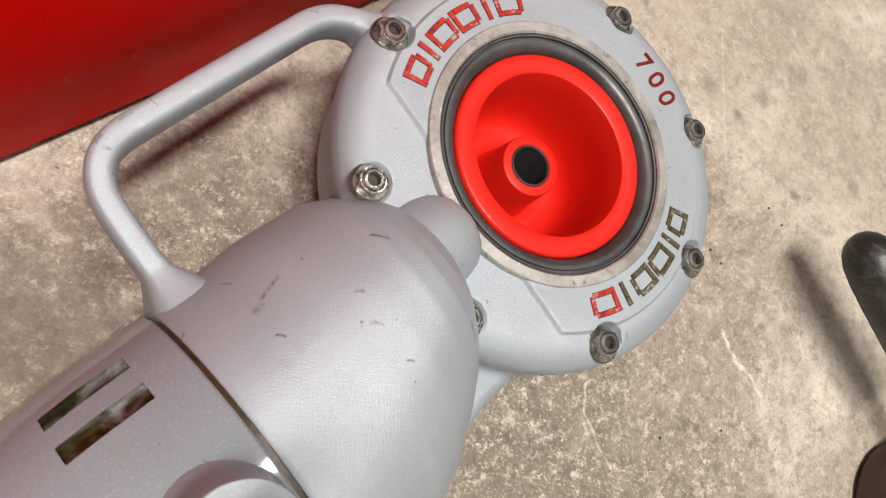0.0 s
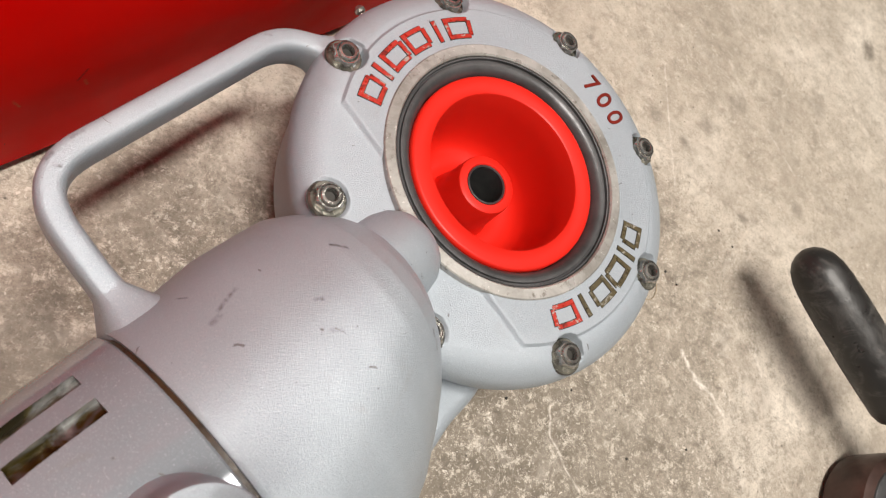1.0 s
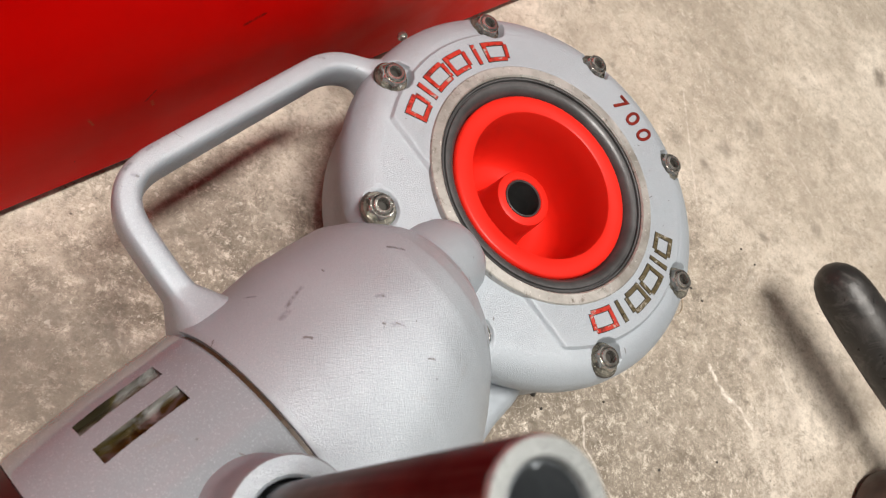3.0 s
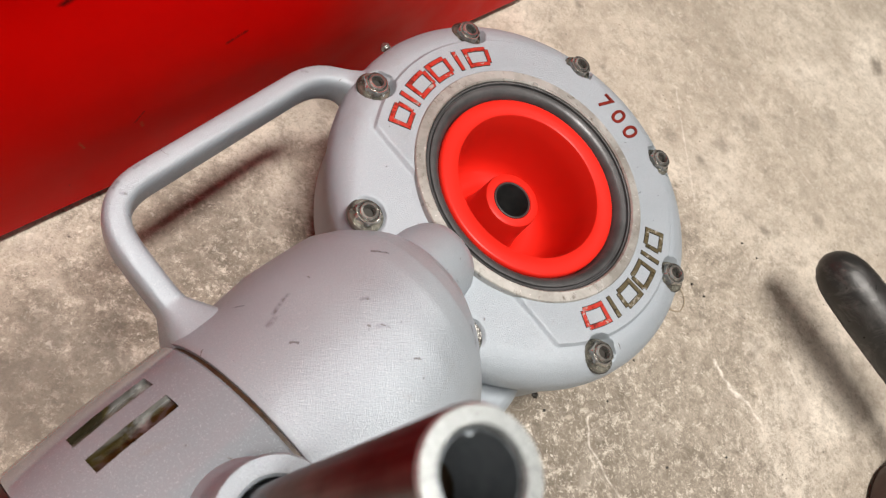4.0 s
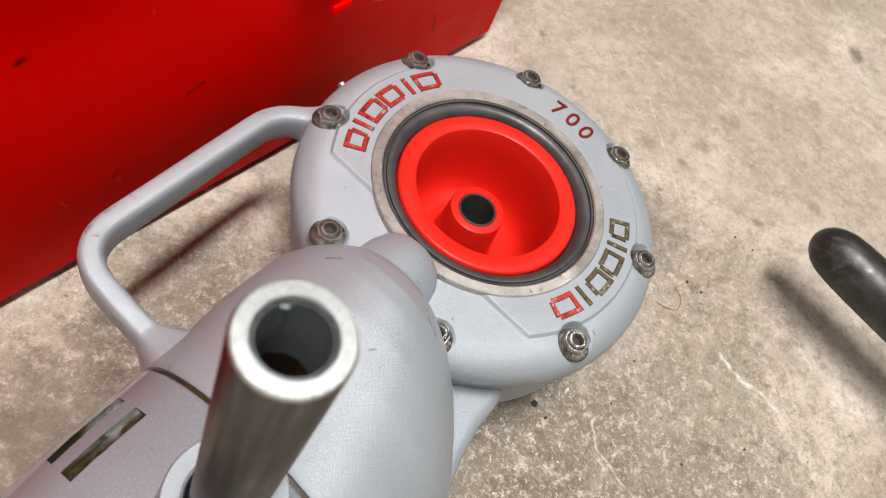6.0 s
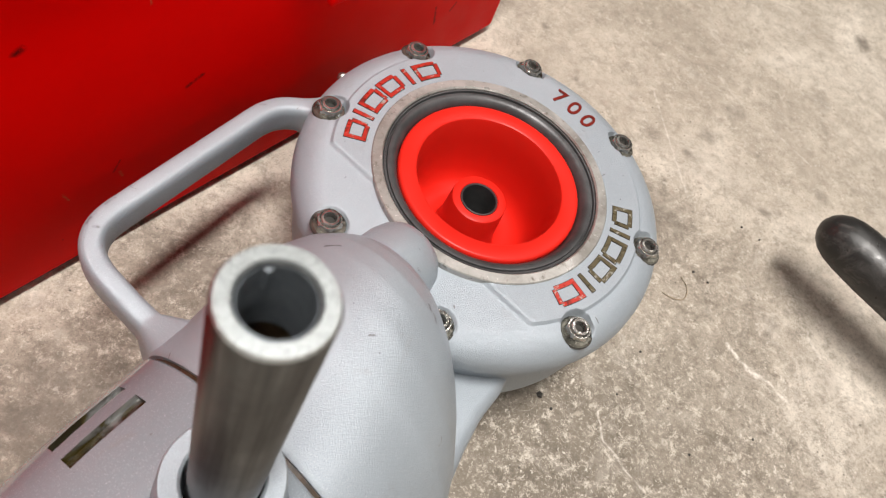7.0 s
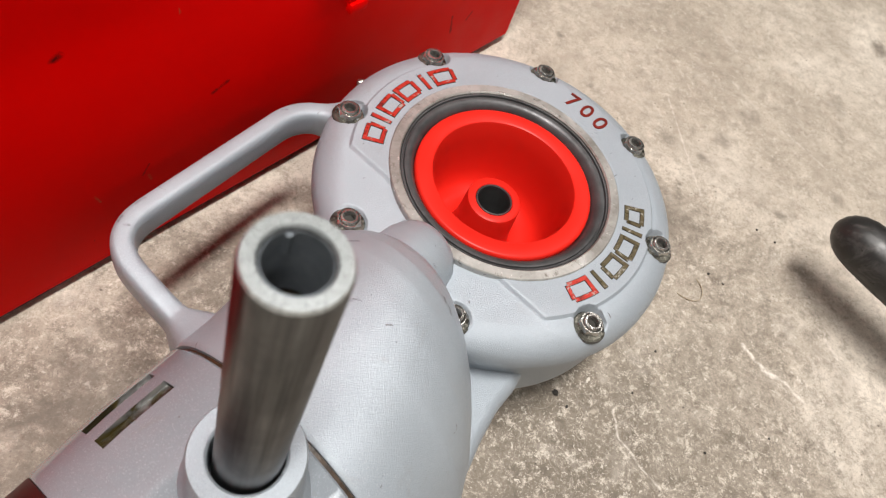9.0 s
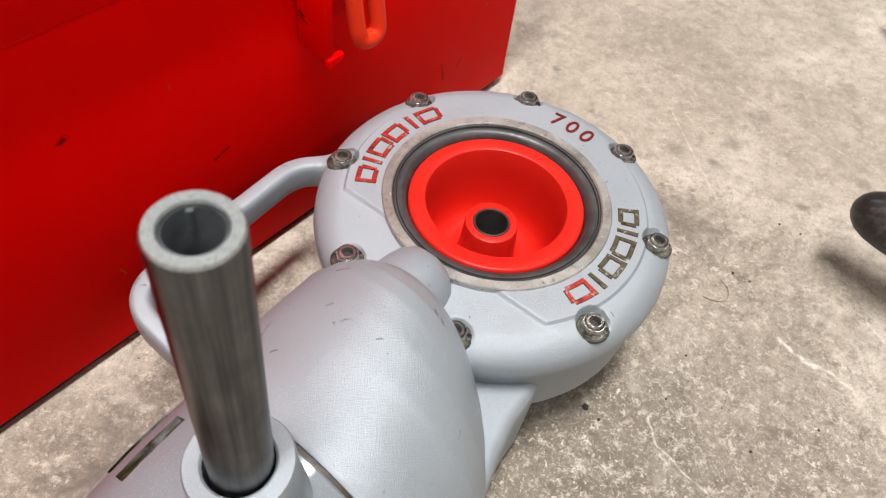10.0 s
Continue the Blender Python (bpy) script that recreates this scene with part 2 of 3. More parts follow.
M_DIGIT = red_enamel("dark_red_digit_paint", (0.25, 0.022, 0.014), (0.07, 0.012, 0.009), 0.3, False)


def worn_ink(name, paint, dark, bare, low, high):
    """Paint rubbed off in the sunken marks, down to oily metal."""
    m = Nodes(name, 0.3, 0.3)
    n = m.noise(190, 5, 0.7, 0.6)
    col = m.ramp(n, [(0.34, dark), (low, paint), (high, paint), (high + 0.05, bare)])
    m.color(col)
    m.rough(m.ramp(m.noise(400, 3), [(0.3, 0.2), (0.7, 0.5)]))
    m.bump(n, 0.4, 0.0008)
    return m.mat


M_INK = worn_ink("red_letter_paint", (0.46, 0.030, 0.018), (0.14, 0.014, 0.01), (0.36, 0.33, 0.30), 0.44, 0.58)


def plain(name, color, rough, metal=0.0, grain=300, vary=0.25, strength=0.1):
    m = Nodes(name, rough, metal)
    lo, hi = tuple(c * (1 - vary) for c in color), tuple(min(1, c * (1 + vary)) for c in color)
    m.color(m.ramp(m.noise(grain * 0.3, 5, 0.65), [(0.3, lo), (0.7, hi)]))
    m.rough(m.ramp(m.noise(grain, 4), [(0.3, max(0.03, rough - 0.08)), (0.7, min(1, rough + 0.1))]))
    m.bump(m.noise(grain, 3), strength, 0.0006)
    return m.mat


def drawn_steel():
    """Bare pipe: long drawn streaks along its length."""
    m = Nodes("drawn_zinc_steel", 0.34, 1.0)
    way = m.t.nodes.new("ShaderNodeMapping")
    way.inputs["Scale"].default_value = (1, 1, 0.03)
    m.link(m.co, way.inputs["Vector"])
    streak = m.noise(420, 4, 0.6, 0.0, way.outputs[0])
    blot = m.noise(45, 5, 0.65)
    col = m.mix(m.ramp(blot, [(0.4, 0.0), (0.7, 0.6)]), m.ramp(streak, [(0.3, (0.075, 0.077, 0.08)), (0.7, (0.21, 0.215, 0.22))]), (0.06, 0.06, 0.062))
    m.color(col)
    m.rough(m.ramp(streak, [(0.3, 0.28), (0.7, 0.44)]))
    m.bump(streak, 0.05, 0.0004)
    return m.mat


M_PIPE = drawn_steel()
M_STEEL = plain("zinc_steel", (0.40, 0.43, 0.435), 0.30, 0.6, 2600, 0.16, 0.15)
M_BORE = plain("zinc_bore", (0.22, 0.245, 0.27), 0.45, 0.5, 300, 0.3)
M_NUT = plain("dirty_plated_steel", (0.40, 0.39, 0.37), 0.16, 0.8, 420, 0.85, 0.4)
M_WASHER = plain("oily_plated_washer", (0.17, 0.165, 0.14), 0.22, 0.6, 520, 0.85, 0.4)
def turned_aluminium():
    """Bare turned ring: bright and dull patches, greasy specks."""
    m = Nodes("turned_aluminium", 0.32, 0.45)
    col = m.ramp(m.noise(38, 5, 0.65, 0.4), [(0.34, (0.25, 0.24, 0.22)), (0.60, (0.48, 0.47, 0.45))])
    col = m.mix(m.ramp(m.noise(210, 5, 0.7), [(0.56, 0.0), (0.68, 0.8)]), col, (0.13, 0.11, 0.085))
    col = m.mix(m.ramp(m.noise(330, 4, 0.7, 0.4), [(0.63, 0.0), (0.69, 0.9)]), col, (0.75, 0.73, 0.70))
    m.color(col)
    m.rough(m.ramp(m.noise(60, 4), [(0.3, 0.24), (0.7, 0.50)]))
    m.bump(m.noise(420, 3), 0.2, 0.0005)
    return m.mat


M_RING = turned_aluminium()
M_TARNISH = worn_ink("tarnished_letter_metal", (0.10, 0.08, 0.04), (0.02, 0.016, 0.010), (0.32, 0.305, 0.265), 0.46, 0.56)
M_DARK = plain("dark_oiled_steel", (0.085, 0.085, 0.088), 0.40, 0.5, 160, 0.4, 0.2)
M_IRON = plain("brown_oiled_iron", (0.060, 0.032, 0.026), 0.38, 0.2, 160, 0.4, 0.25)
# black for grime and grit, and for shade painted into the stud holes
M_GRIME_SHADE = plain("black_grime_shade", (0.022, 0.019, 0.015), 0.5, 0.0, 400, 0.5, 0.4)
M_FIBRE = plain("brown_fibre", (0.34, 0.27, 0.18), 0.7, 0.0, 300, 0.3)
M_RUST = plain("brown_grease", (0.038, 0.022, 0.011), 0.4, 0.0, 700, 0.7, 0.5)
def worn_rubber():
    m = Nodes("worn_black_rubber", 0.36)
    worn = m.ramp(m.noise(70, 6, 0.7, 0.8), [(0.52, 0.0), (0.66, 0.8)])
    m.color(m.mix(worn, m.ramp(m.noise(25, 4), [(0.3, (0.012, 0.011, 0.011)), (0.7, (0.024, 0.023, 0.022))]), (0.075, 0.070, 0.066)))
    m.rough(m.ramp(m.noise(160, 4), [(0.3, 0.26), (0.7, 0.5)]))
    m.bump(m.noise(140, 5, 0.65), 0.35, 0.0008)
    return m.mat


M_RUBBER = worn_rubber()
M_MAROON = plain("dark_red_brown_plastic", (0.030, 0.010, 0.009), 0.48, 0.0, 60, 0.3, 0.05)
M_WALL = plain("pale_wall_paint", (0.36, 0.355, 0.345), 0.85, 0.0, 20, 0.06, 0.1)
def vent_metal():
    """Grey metal seen in the slots, half covered by oily black."""
    m = Nodes("oily_vent_metal", 0.3, 0.6)
    m.color(m.ramp(m.noise(75, 3, 0.6, 0.8), [(0.42, (0.016, 0.012, 0.003)), (0.49, (0.050, 0.038, 0.008)), (0.54, (0.085, 0.082, 0.078)), (0.72, (0.26, 0.265, 0.26))]))
    m.bump(m.noise(500, 4), 0.5, 0.0006)
    return m.mat


M_VENT = vent_metal()


# ---- mesh helpers ----
def part(name, bm, material, parent=None, label="", smooth=True):
    me = bpy.data.meshes.new(name)
    bmesh.ops.recalc_face_normals(bm, faces=bm.faces)
    for f in bm.faces:
        f.smooth = smooth
    if smooth:
        for e in bm.edges:
            if len(e.link_faces) == 2 and e.calc_face_angle(0) > radians(38):
                e.smooth = False
    bm.to_mesh(me)
    bm.free()
    me.materials.append(material)
    ob = new(name, me)
    if parent:
        ob.parent = parent
    if label:
        ob["label"] = label
    return ob


def thing(name, m, label, category, group=""):
    ob = new(name)
    ob.empty_display_size = 0.02
    ob.matrix_world = m
    return tagged(ob, label, category, group)


def lathe(profile, seg=96, closed=False, origin=(0, 0)):
    """Turn a profile of (r, z) round the z axis."""
    bm = bmesh.new()
    rings = []
    for r, z in profile:
        rings.append([bm.verts.new((origin[0] + r * math.cos(2 * math.pi * k / seg), origin[1] + r * math.sin(2 * math.pi * k / seg), z)) for k in range(seg)])
    pairs = list(zip(rings, rings[1:])) + ([(rings[-1], rings[0])] if closed else [])
    for a, b in pairs:
        for k in range(seg):
            bm.faces.new((a[k], a[(k + 1) % seg], b[(k + 1) % seg], b[k]))
    if not closed:
        for ring in (rings[0], rings[-1]):
            bm.faces.new(ring)
    return bm


def loft(sections, cap=True):
    """Skin a row of closed sections with the same number of points."""
    bm = bmesh.new()
    rings = [[bm.verts.new(p) for p in s] for s in sections]
    n = len(rings[0])
    for a, b in zip(rings, rings[1:]):
        for k in range(n):
            bm.faces.new((a[k], a[(k + 1) % n], b[(k + 1) % n], b[k]))
    if cap:
        bm.faces.new(rings[0])
        bm.faces.new(rings[-1])
    return bm


def box(x0, x1, y0, y1, z0, z1, bevel=0.0, seg=2):
    bm = bmesh.new()
    bmesh.ops.create_cube(bm, size=1, matrix=Matrix.Translation(((x0 + x1) / 2, (y0 + y1) / 2, (z0 + z1) / 2)) @ Matrix.Diagonal((x1 - x0, y1 - y0, z1 - z0, 1)))
    if bevel:
        bmesh.ops.bevel(bm, geom=list(bm.edges), offset=bevel, segments=seg, profile=0.5, affect="EDGES")
    return bm


def fillet_path(points, radii, steps=8):
    """Points of a polyline with its corners rounded."""
    pts = [Vector(p) for p in points]
    out = [pts[0]]
    for a, b, c, r in zip(pts, pts[1:], pts[2:], radii):
        p, q = b + (a - b).normalized() * r, b + (c - b).normalized() * r
        for k in range(steps + 1):
            s = k / steps
            out.append((1 - s) ** 2 * p + 2 * s * (1 - s) * b + s * s * q)
    return out + [pts[-1]]


def sweep(path, radius, seg=24, flat=1.0, cap=True, square=1.0):
    """A round bar along a path; radius is a number or a function of the share of its length; flat squeezes it along z."""
    path = [Vector(p) for p in path]
    lengths = [0.0]
    for a, b in zip(path, path[1:]):
        lengths.append(lengths[-1] + (b - a).length)
    rows = []
    for i, p in enumerate(path):
        way = (path[min(i + 1, len(path) - 1)] - path[max(i - 1, 0)]).normalized()
        side = way.cross(Vector((0, 0, 1)))
        side = side.normalized() if side.length > 1e-4 else Vector((1, 0, 0))
        up = side.cross(way)
        r = radius(lengths[i] / lengths[-1]) if callable(radius) else radius
        turns = [(math.cos(2 * math.pi * k / seg), math.sin(2 * math.pi * k / seg)) for k in range(seg)]
        rows.append([p + r * (math.copysign(abs(c) ** square, c) * side + flat * math.copysign(abs(q) ** square, q) * up) for c, q in turns])
    return loft(rows, cap)


def lerp_table(rows, x):
    """Smooth interpolation in rows of (x, a, b, ...)."""
    xs = [r[0] for r in rows]
    return [float(np.interp(x, xs, [r[k] for r in rows])) for k in range(1, len(rows[0]))]


def smooth(a, b, x):
    s = min(1, max(0, (x - a) / (b - a)))
    return s * s * (3 - 2 * s)


# ---- setting ----
ROOM = (-3.2, 3.4, -3.4, 3.0, 2.6)
x0, x1, y0, y1, top = ROOM
bm = bmesh.new()
bmesh.ops.create_grid(bm, x_segments=8, y_segments=8, size=1, matrix=Matrix.Translation(((x0 + x1) / 2, (y0 + y1) / 2, 0)) @ Matrix.Diagonal(((x1 - x0) / 2, (y1 - y0) / 2, 1, 1)))
tagged(part("floor", bm, M_FLOOR), "stained bare concrete workshop floor with pale scratches", "floor", kind="structure")
tagged(part("ceiling", box(x0, x1, y0, y1, top, top + 0.1), M_WALL), "plain pale workshop ceiling", "ceiling", kind="structure")
for nm, b in (("wall_north", (x0, x1, y1, y1 + 0.12)), ("wall_south", (x0, x1, y0 - 0.12, y0)), ("wall_west", (x0 - 0.12, x0, y0, y1)), ("wall_east", (x1, x1 + 0.12, y0, y1))):
    tagged(part(nm, box(*b, 0, top), M_WALL), "plain pale painted workshop wall", "wall", kind="structure")

# ---- power drive: x runs from the gear head to the motor, z up ----
drive = thing("power_drive", pose(0, 0, 0, 0, 0, 232.5), "silver painted pipe threading power drive lying on concrete", "power tool")
BOLTS = [(0.085 * math.cos(radians(22.5 + 45 * k)), 0.085 * math.sin(radians(22.5 + 45 * k))) for k in range(8)]


def cover_height(r, a):
    """Height of the cast cover at a radius and angle: text plateau, lower apron towards the motor, rounded rim, bolt pockets."""
    x, y = r * math.cos(a), r * math.sin(a)
    apron = smooth(0.0477, 0.0501, x)
    plateau = 0.0990 - apron * (0.0020 + 0.10 * max(0, x - 0.049))
    z = plateau - 0.0017 * smooth(0.0780, 0.0796, r) * (1 - apron)
    if r > 0.0805:
        s = min(1, (r - 0.0805) / 0.0140)
        z -= (z - 0.0835) * (1 - math.sqrt(max(0, 1 - s ** 1.8)))
    for bx, by in BOLTS:
        d = math.hypot(x - bx, y - by)
        if d < 0.0110:
            z = z + (0.0925 - z) * (1 - smooth(0.0074, 0.0090, d)) if z > 0.0925 else z + (0.0915 - z) * (1 - smooth(0.0074, 0.0090, d))
    return z


def gear_cover():
    bm = bmesh.new()
    n = 540
    radii = list(np.arange(0.0595, 0.0946, 0.0006))
    rows = [[bm.verts.new((r * math.cos(2 * math.pi * k / n), r * math.sin(2 * math.pi * k / n), cover_height(r, 2 * math.pi * k / n))) for k in range(n)] for r in radii]
    for r, z in ((0.0948, 0.0815), (0.0947, 0.0795), (0.0938, 0.0770), (0.0922, 0.0750), (0.0912, 0.0725), (0.0908, 0.0680), (0.0904, 0.0450), (0.0900, 0.0400), (0.0888, 0.0378), (0.0860, 0.0368)):
        rows.append([bm.verts.new((r * math.cos(2 * math.pi * k / n), r * math.sin(2 * math.pi * k / n), z)) for k in range(n)])
    inner = [bm.verts.new((0.0595 * math.cos(2 * math.pi * k / n), 0.0595 * math.sin(2 * math.pi * k / n), 0.06)) for k in range(n)]
    rows.insert(0, inner)
    for a, b in zip(rows, rows[1:]):
        for k in range(n):
            bm.faces.new((a[k], a[(k + 1) % n], b[(k + 1) % n], b[k]))
    return bm


part("gear_cover", gear_cover(), M_CAST, drive, "cast round gear cover painted silver")
part("head_body", lathe([(0.050, 0.0), (0.066, 0.0), (0.068, 0.002), (0.070, 0.030), (0.084, 0.0345), (0.084, 0.045), (0.050, 0.045)], 96, True), M_CAST, drive)
part("rim_gasket", lathe([(0.060, 0.0340), (0.0872, 0.0340), (0.0876, 0.0368), (0.060, 0.0368)], 96, True), M_GRIME_SHADE, drive, "dark oily gasket line under the rim")
part("machined_ring", lathe([(0.0545, 0.060), (0.0600, 0.060), (0.0600, 0.0995), (0.0595, 0.1000), (0.0552, 0.1000), (0.0545, 0.0992)], 128, True), M_RING, drive, "bare machined aluminium ring")
collar = part("drive_collar", lathe([(0.0466, 0.050), (0.0543, 0.050), (0.0543, 0.0984), (0.0539, 0.0988), (0.0533, 0.0987), (0.0530, 0.0974), (0.0525, 0.0974), (0.0521, 0.0984), (0.0505, 0.0985), (0.0486, 0.0976), (0.0475, 0.0958), (0.0468, 0.0945)], 128, True), M_DARK, drive, "dark oily steel drive collar")


def hexagon(r, z0, z1, hole, chamfer=0.0008):
    """A hex nut with a round hole and a chamfered top."""
    seg = 48
    def ring(rad, z, hexed):
        out = []
        for k in range(seg):
            a = 2 * math.pi * k / seg
            q = rad
            if hexed:
                q = rad * math.cos(math.pi / 6) / math.cos((a % (math.pi / 3)) - math.pi / 6)
            out.append((q * math.cos(a), q * math.sin(a), z))
        return out
    bm = bmesh.new()
    rows = [[bm.verts.new(p) for p in s] for s in (ring(hole, z0, False), ring(r, z0, True), ring(r, z1 - chamfer, True), ring(r * 0.86, z1, False), ring(hole + 0.0006, z1, False), ring(hole, z1 - 0.0008, False))]
    for a, b in zip(rows, rows[1:] + rows[:1]):
        for k in range(seg):
            bm.faces.new((a[k], a[(k + 1) % seg], b[(k + 1) % seg], b[k]))
    return bm


def bolt_parts(parent):
    part("pocket", lathe([(0.0001, 0.0922), (0.0082, 0.0922), (0.0084, 0.0928), (0.0001, 0.0929)], 32), M_GRIME_SHADE, parent, "oily black washer seat")
    part("washer", lathe([(0.003, 0.0928), (0.0076, 0.0928), (0.0079, 0.0934), (0.0071, 0.0943), (0.003, 0.0942)], 40, True), M_WASHER, parent)
    part("nut", hexagon(0.0062, 0.0942, 0.0978, 0.0042), M_NUT, parent)
    part("stud", lathe([(0.0024, 0.090), (0.0042, 0.090), (0.0042, 0.0982), (0.0039, 0.0990), (0.0029, 0.0990), (0.0024, 0.0980)], 24, True), M_NUT, parent, "hollow stud end")
    # black disc puts the shade of the hollow stud into its floor
    part("socket", lathe([(0.0001, 0.0945), (0.0030, 0.0945), (0.0030, 0.0957), (0.0001, 0.0957)], 12), M_GRIME_SHADE, parent, "recess floor painted black as shade")


random.seed(4)
first = None
for k, (bx, by) in enumerate(BOLTS):
    b = part("bolt", lathe([(0.0001, 0.080), (0.0028, 0.080), (0.0028, 0.092), (0.0001, 0.092)], 16), M_NUT, drive, "oily plated hex nut in a pocket")
    if first is None:
        bolt_parts(b)
        first = b
    else:
        for c in first.children:
            o = c.copy()
            scene.collection.objects.link(o)
            o.parent = b
    b.matrix_basis = pose(bx, by, 0, 0, 0, random.uniform(0, 60))


# neck between the head and the gear housing
def rounded_section(u, y0, y1, z0, z1, r, n=10):
    pts = []
    for cx, cz, a0 in ((y1 - r, z1 - r, 0), (y0 + r, z1 - r, 90), (y0 + r, z0 + r, 180), (y1 - r, z0 + r, 270)):
        for k in range(n):
            a = radians(a0 + 90 * k / (n - 1))
            pts.append((u, cx + r * math.cos(a), cz + r * math.sin(a)))
    return pts


NECK = [(0.046, -0.046, 0.0690, 0.0640), (0.064, -0.044, 0.0728, 0.0655), (0.080, -0.040, 0.0735, 0.0660), (0.097, -0.037, 0.0772, 0.0665), (0.113, -0.036, 0.0820, 0.0670), (0.130, -0.034, 0.0870, 0.0670), (0.150, -0.034, 0.0890, 0.0670)]
part("neck", loft([rounded_section(u, *lerp_table(NECK, u)[:2], 0.004, lerp_table(NECK, u)[2], 0.007) for u in np.linspace(0.046, 0.15, 27)]), M_CAST, drive, "cast neck joining head and housing")

# gear housing: u, centre across, half width, height above the middle
HOUSING = [(0.0675, 0.000, 0.004, 0.010), (0.069, 0.001, 0.014, 0.024), (0.072, 0.003, 0.024, 0.034), (0.076, 0.006, 0.033, 0.0435), (0.081, 0.0085, 0.0395, 0.0525), (0.087, 0.0105, 0.0450, 0.0600), (0.094, 0.0122, 0.0513, 0.0648), (0.102, 0.0143, 0.0567, 0.0668), (0.115, 0.0190, 0.0620, 0.0676), (0.130, 0.0228, 0.0662, 0.0674), (0.150, 0.0257, 0.0665, 0.0666), (0.1688, 0.0262, 0.0660, 0.0660), (0.1702, 0.0262, 0.0652, 0.0652)]
ZC = 0.067


def oval(u, wc, a, b, n=96, zc=ZC, flare=0.0):
    out = []
    for k in range(n):
        si, co = math.sin(2 * math.pi * k / n), math.cos(2 * math.pi * k / n)
        full = 1 - flare * co if si > 0 else 1
        out.append((u, wc + a * si * full, max(0.0015, zc + b * co)))
    return out


us = sorted(set([r[0] for r in HOUSING] + list(np.linspace(0.0675, 0.168, 40))))
part("gear_housing", loft([oval(u, *lerp_table(HOUSING, u), flare=0.13 * (1 - smooth(0.13, 0.168, u))) for u in us]), M_SHELL, drive, "smooth domed gear housing with worn silver paint")
lobe = []
for u, hw, zt in ((0.0560, 0.004, 0.100), (0.0566, 0.010, 0.105), (0.059, 0.0145, 0.1085), (0.063, 0.0175, 0.1108), (0.069, 0.0192, 0.1122), (0.080, 0.0196, 0.114), (0.095, 0.0196, 0.116)):
    lobe.append([(u, 0.001 + hw * math.sin(2 * math.pi * k / 48), max(0.090, zt - hw + hw * math.cos(2 * math.pi * k / 48))) for k in range(48)])
part("bearing_lobe", loft(lobe), M_SHELL, drive, "small rounded bearing bulge")
part("seam", loft([oval(u, 0.0262, 0.0636, 0.0636) for u in (0.168, 0.175)]), M_RUST, drive, "greasy brown joint line")


def motor_housing():
    """Shell with two vent slots sunk into its upper side."""
    bm = bmesh.new()
    slots = [(-44.0, -37.2, 0.1865, 0.2150), (-58.5, -51.8, 0.1865, 0.2150)]
    angles = sorted(set([a for s in slots for a in s[:2]] + [x for x in np.arange(-180, 180, 4.0) if not any(abs(x - a) < 1.2 for s in slots for a in s[:2])]))
    us = sorted(set([0.1720, 0.1728, 0.178, 0.1865, 0.192, 0.199, 0.206, 0.2150, 0.220, 0.234, 0.2352]))

    def at(u, a, sink=0.0):
        rad = float(np.interp(u, [0.172, 0.1728, 0.205, 0.234, 0.2352], [0.0648, 0.0655, 0.0640, 0.0609, 0.0602])) - sink
        return (u, 0.0262 + rad * math.sin(radians(a)), max(0.0015, ZC + rad * math.cos(radians(a))))

    grid = [[bm.verts.new(at(u, a)) for a in angles] for u in us]
    n = len(angles)
    for i in range(len(us) - 1):
        for k in range(n):
            k2 = (k + 1) % n
            mid_u, mid_a = (us[i] + us[i + 1]) / 2, (angles[k] + (angles[k2] if k2 else 180)) / 2
            if any(s[0] < mid_a < s[1] and s[2] < mid_u < s[3] for s in slots):
                continue
            bm.faces.new((grid[i][k], grid[i][k2], grid[i + 1][k2], grid[i + 1][k]))
    for a0, a1, u0, u1 in slots:
        rim = [(u, a0) for u in us if u0 <= u <= u1] + [(u, a1) for u in reversed(us) if u0 <= u <= u1]
        top_ring = [grid[us.index(u)][angles.index(a)] for u, a in rim]
        low = [bm.verts.new(at(u, a, 0.0045)) for u, a in rim]
        for k in range(len(rim)):
            j = (k + 1) % len(rim)
            bm.faces.new((top_ring[k], top_ring[j], low[j], low[k])).material_index = 1
    bm.faces.new(grid[0])
    bm.faces.new(grid[-1])
    return bm


shell = part("motor_housing", motor_housing(), M_MOTOR, drive, "silver motor shell with sunken vent slots")
shell.data.materials.append(M_VENT)
for a0 in (-44.0, -58.5):
    bm = bmesh.new()
    rows = [[bm.verts.new((u, 0.0262 + rad * math.sin(radians(a0 + da)), ZC + rad * math.cos(radians(a0 + da)))) for da in (-1, 2, 5, 8)] for u, rad in ((0.1855, 0.0630), (0.196, 0.0624), (0.216, 0.0606))]
    for a, b in zip(rows, rows[1:]):
        for k in range(3):
            bm.faces.new((a[k], a[k + 1], b[k + 1], b[k]))
    part("vent", bm, M_VENT, drive, "grey metal behind the vent slot")

end = part("end_housing", loft([oval(u, 0.0262, r, r, 96) for u, r in ((0.2350, 0.0592), (0.2356, 0.0600), (0.248, 0.0592), (0.300, 0.056), (0.330, 0.048), (0.336, 0.040))]), M_MAROON, drive, "dark glossy end housing of the motor")
for k, (u, a) in enumerate(((0.2415, -12), (0.2415, 18))):
    rr = 0.0598
    s = part("screw", lathe([(0.0001, 0.0), (0.0034, 0.0), (0.0032, 0.0016), (0.0022, 0.0024), (0.0016, 0.0012), (0.0001, 0.0012)], 24), M_NUT, end)
    s.matrix_basis = pose(u, 0.0262 + rr * math.sin(radians(a)), ZC + rr * math.cos(radians(a)), -a, 0, 0)

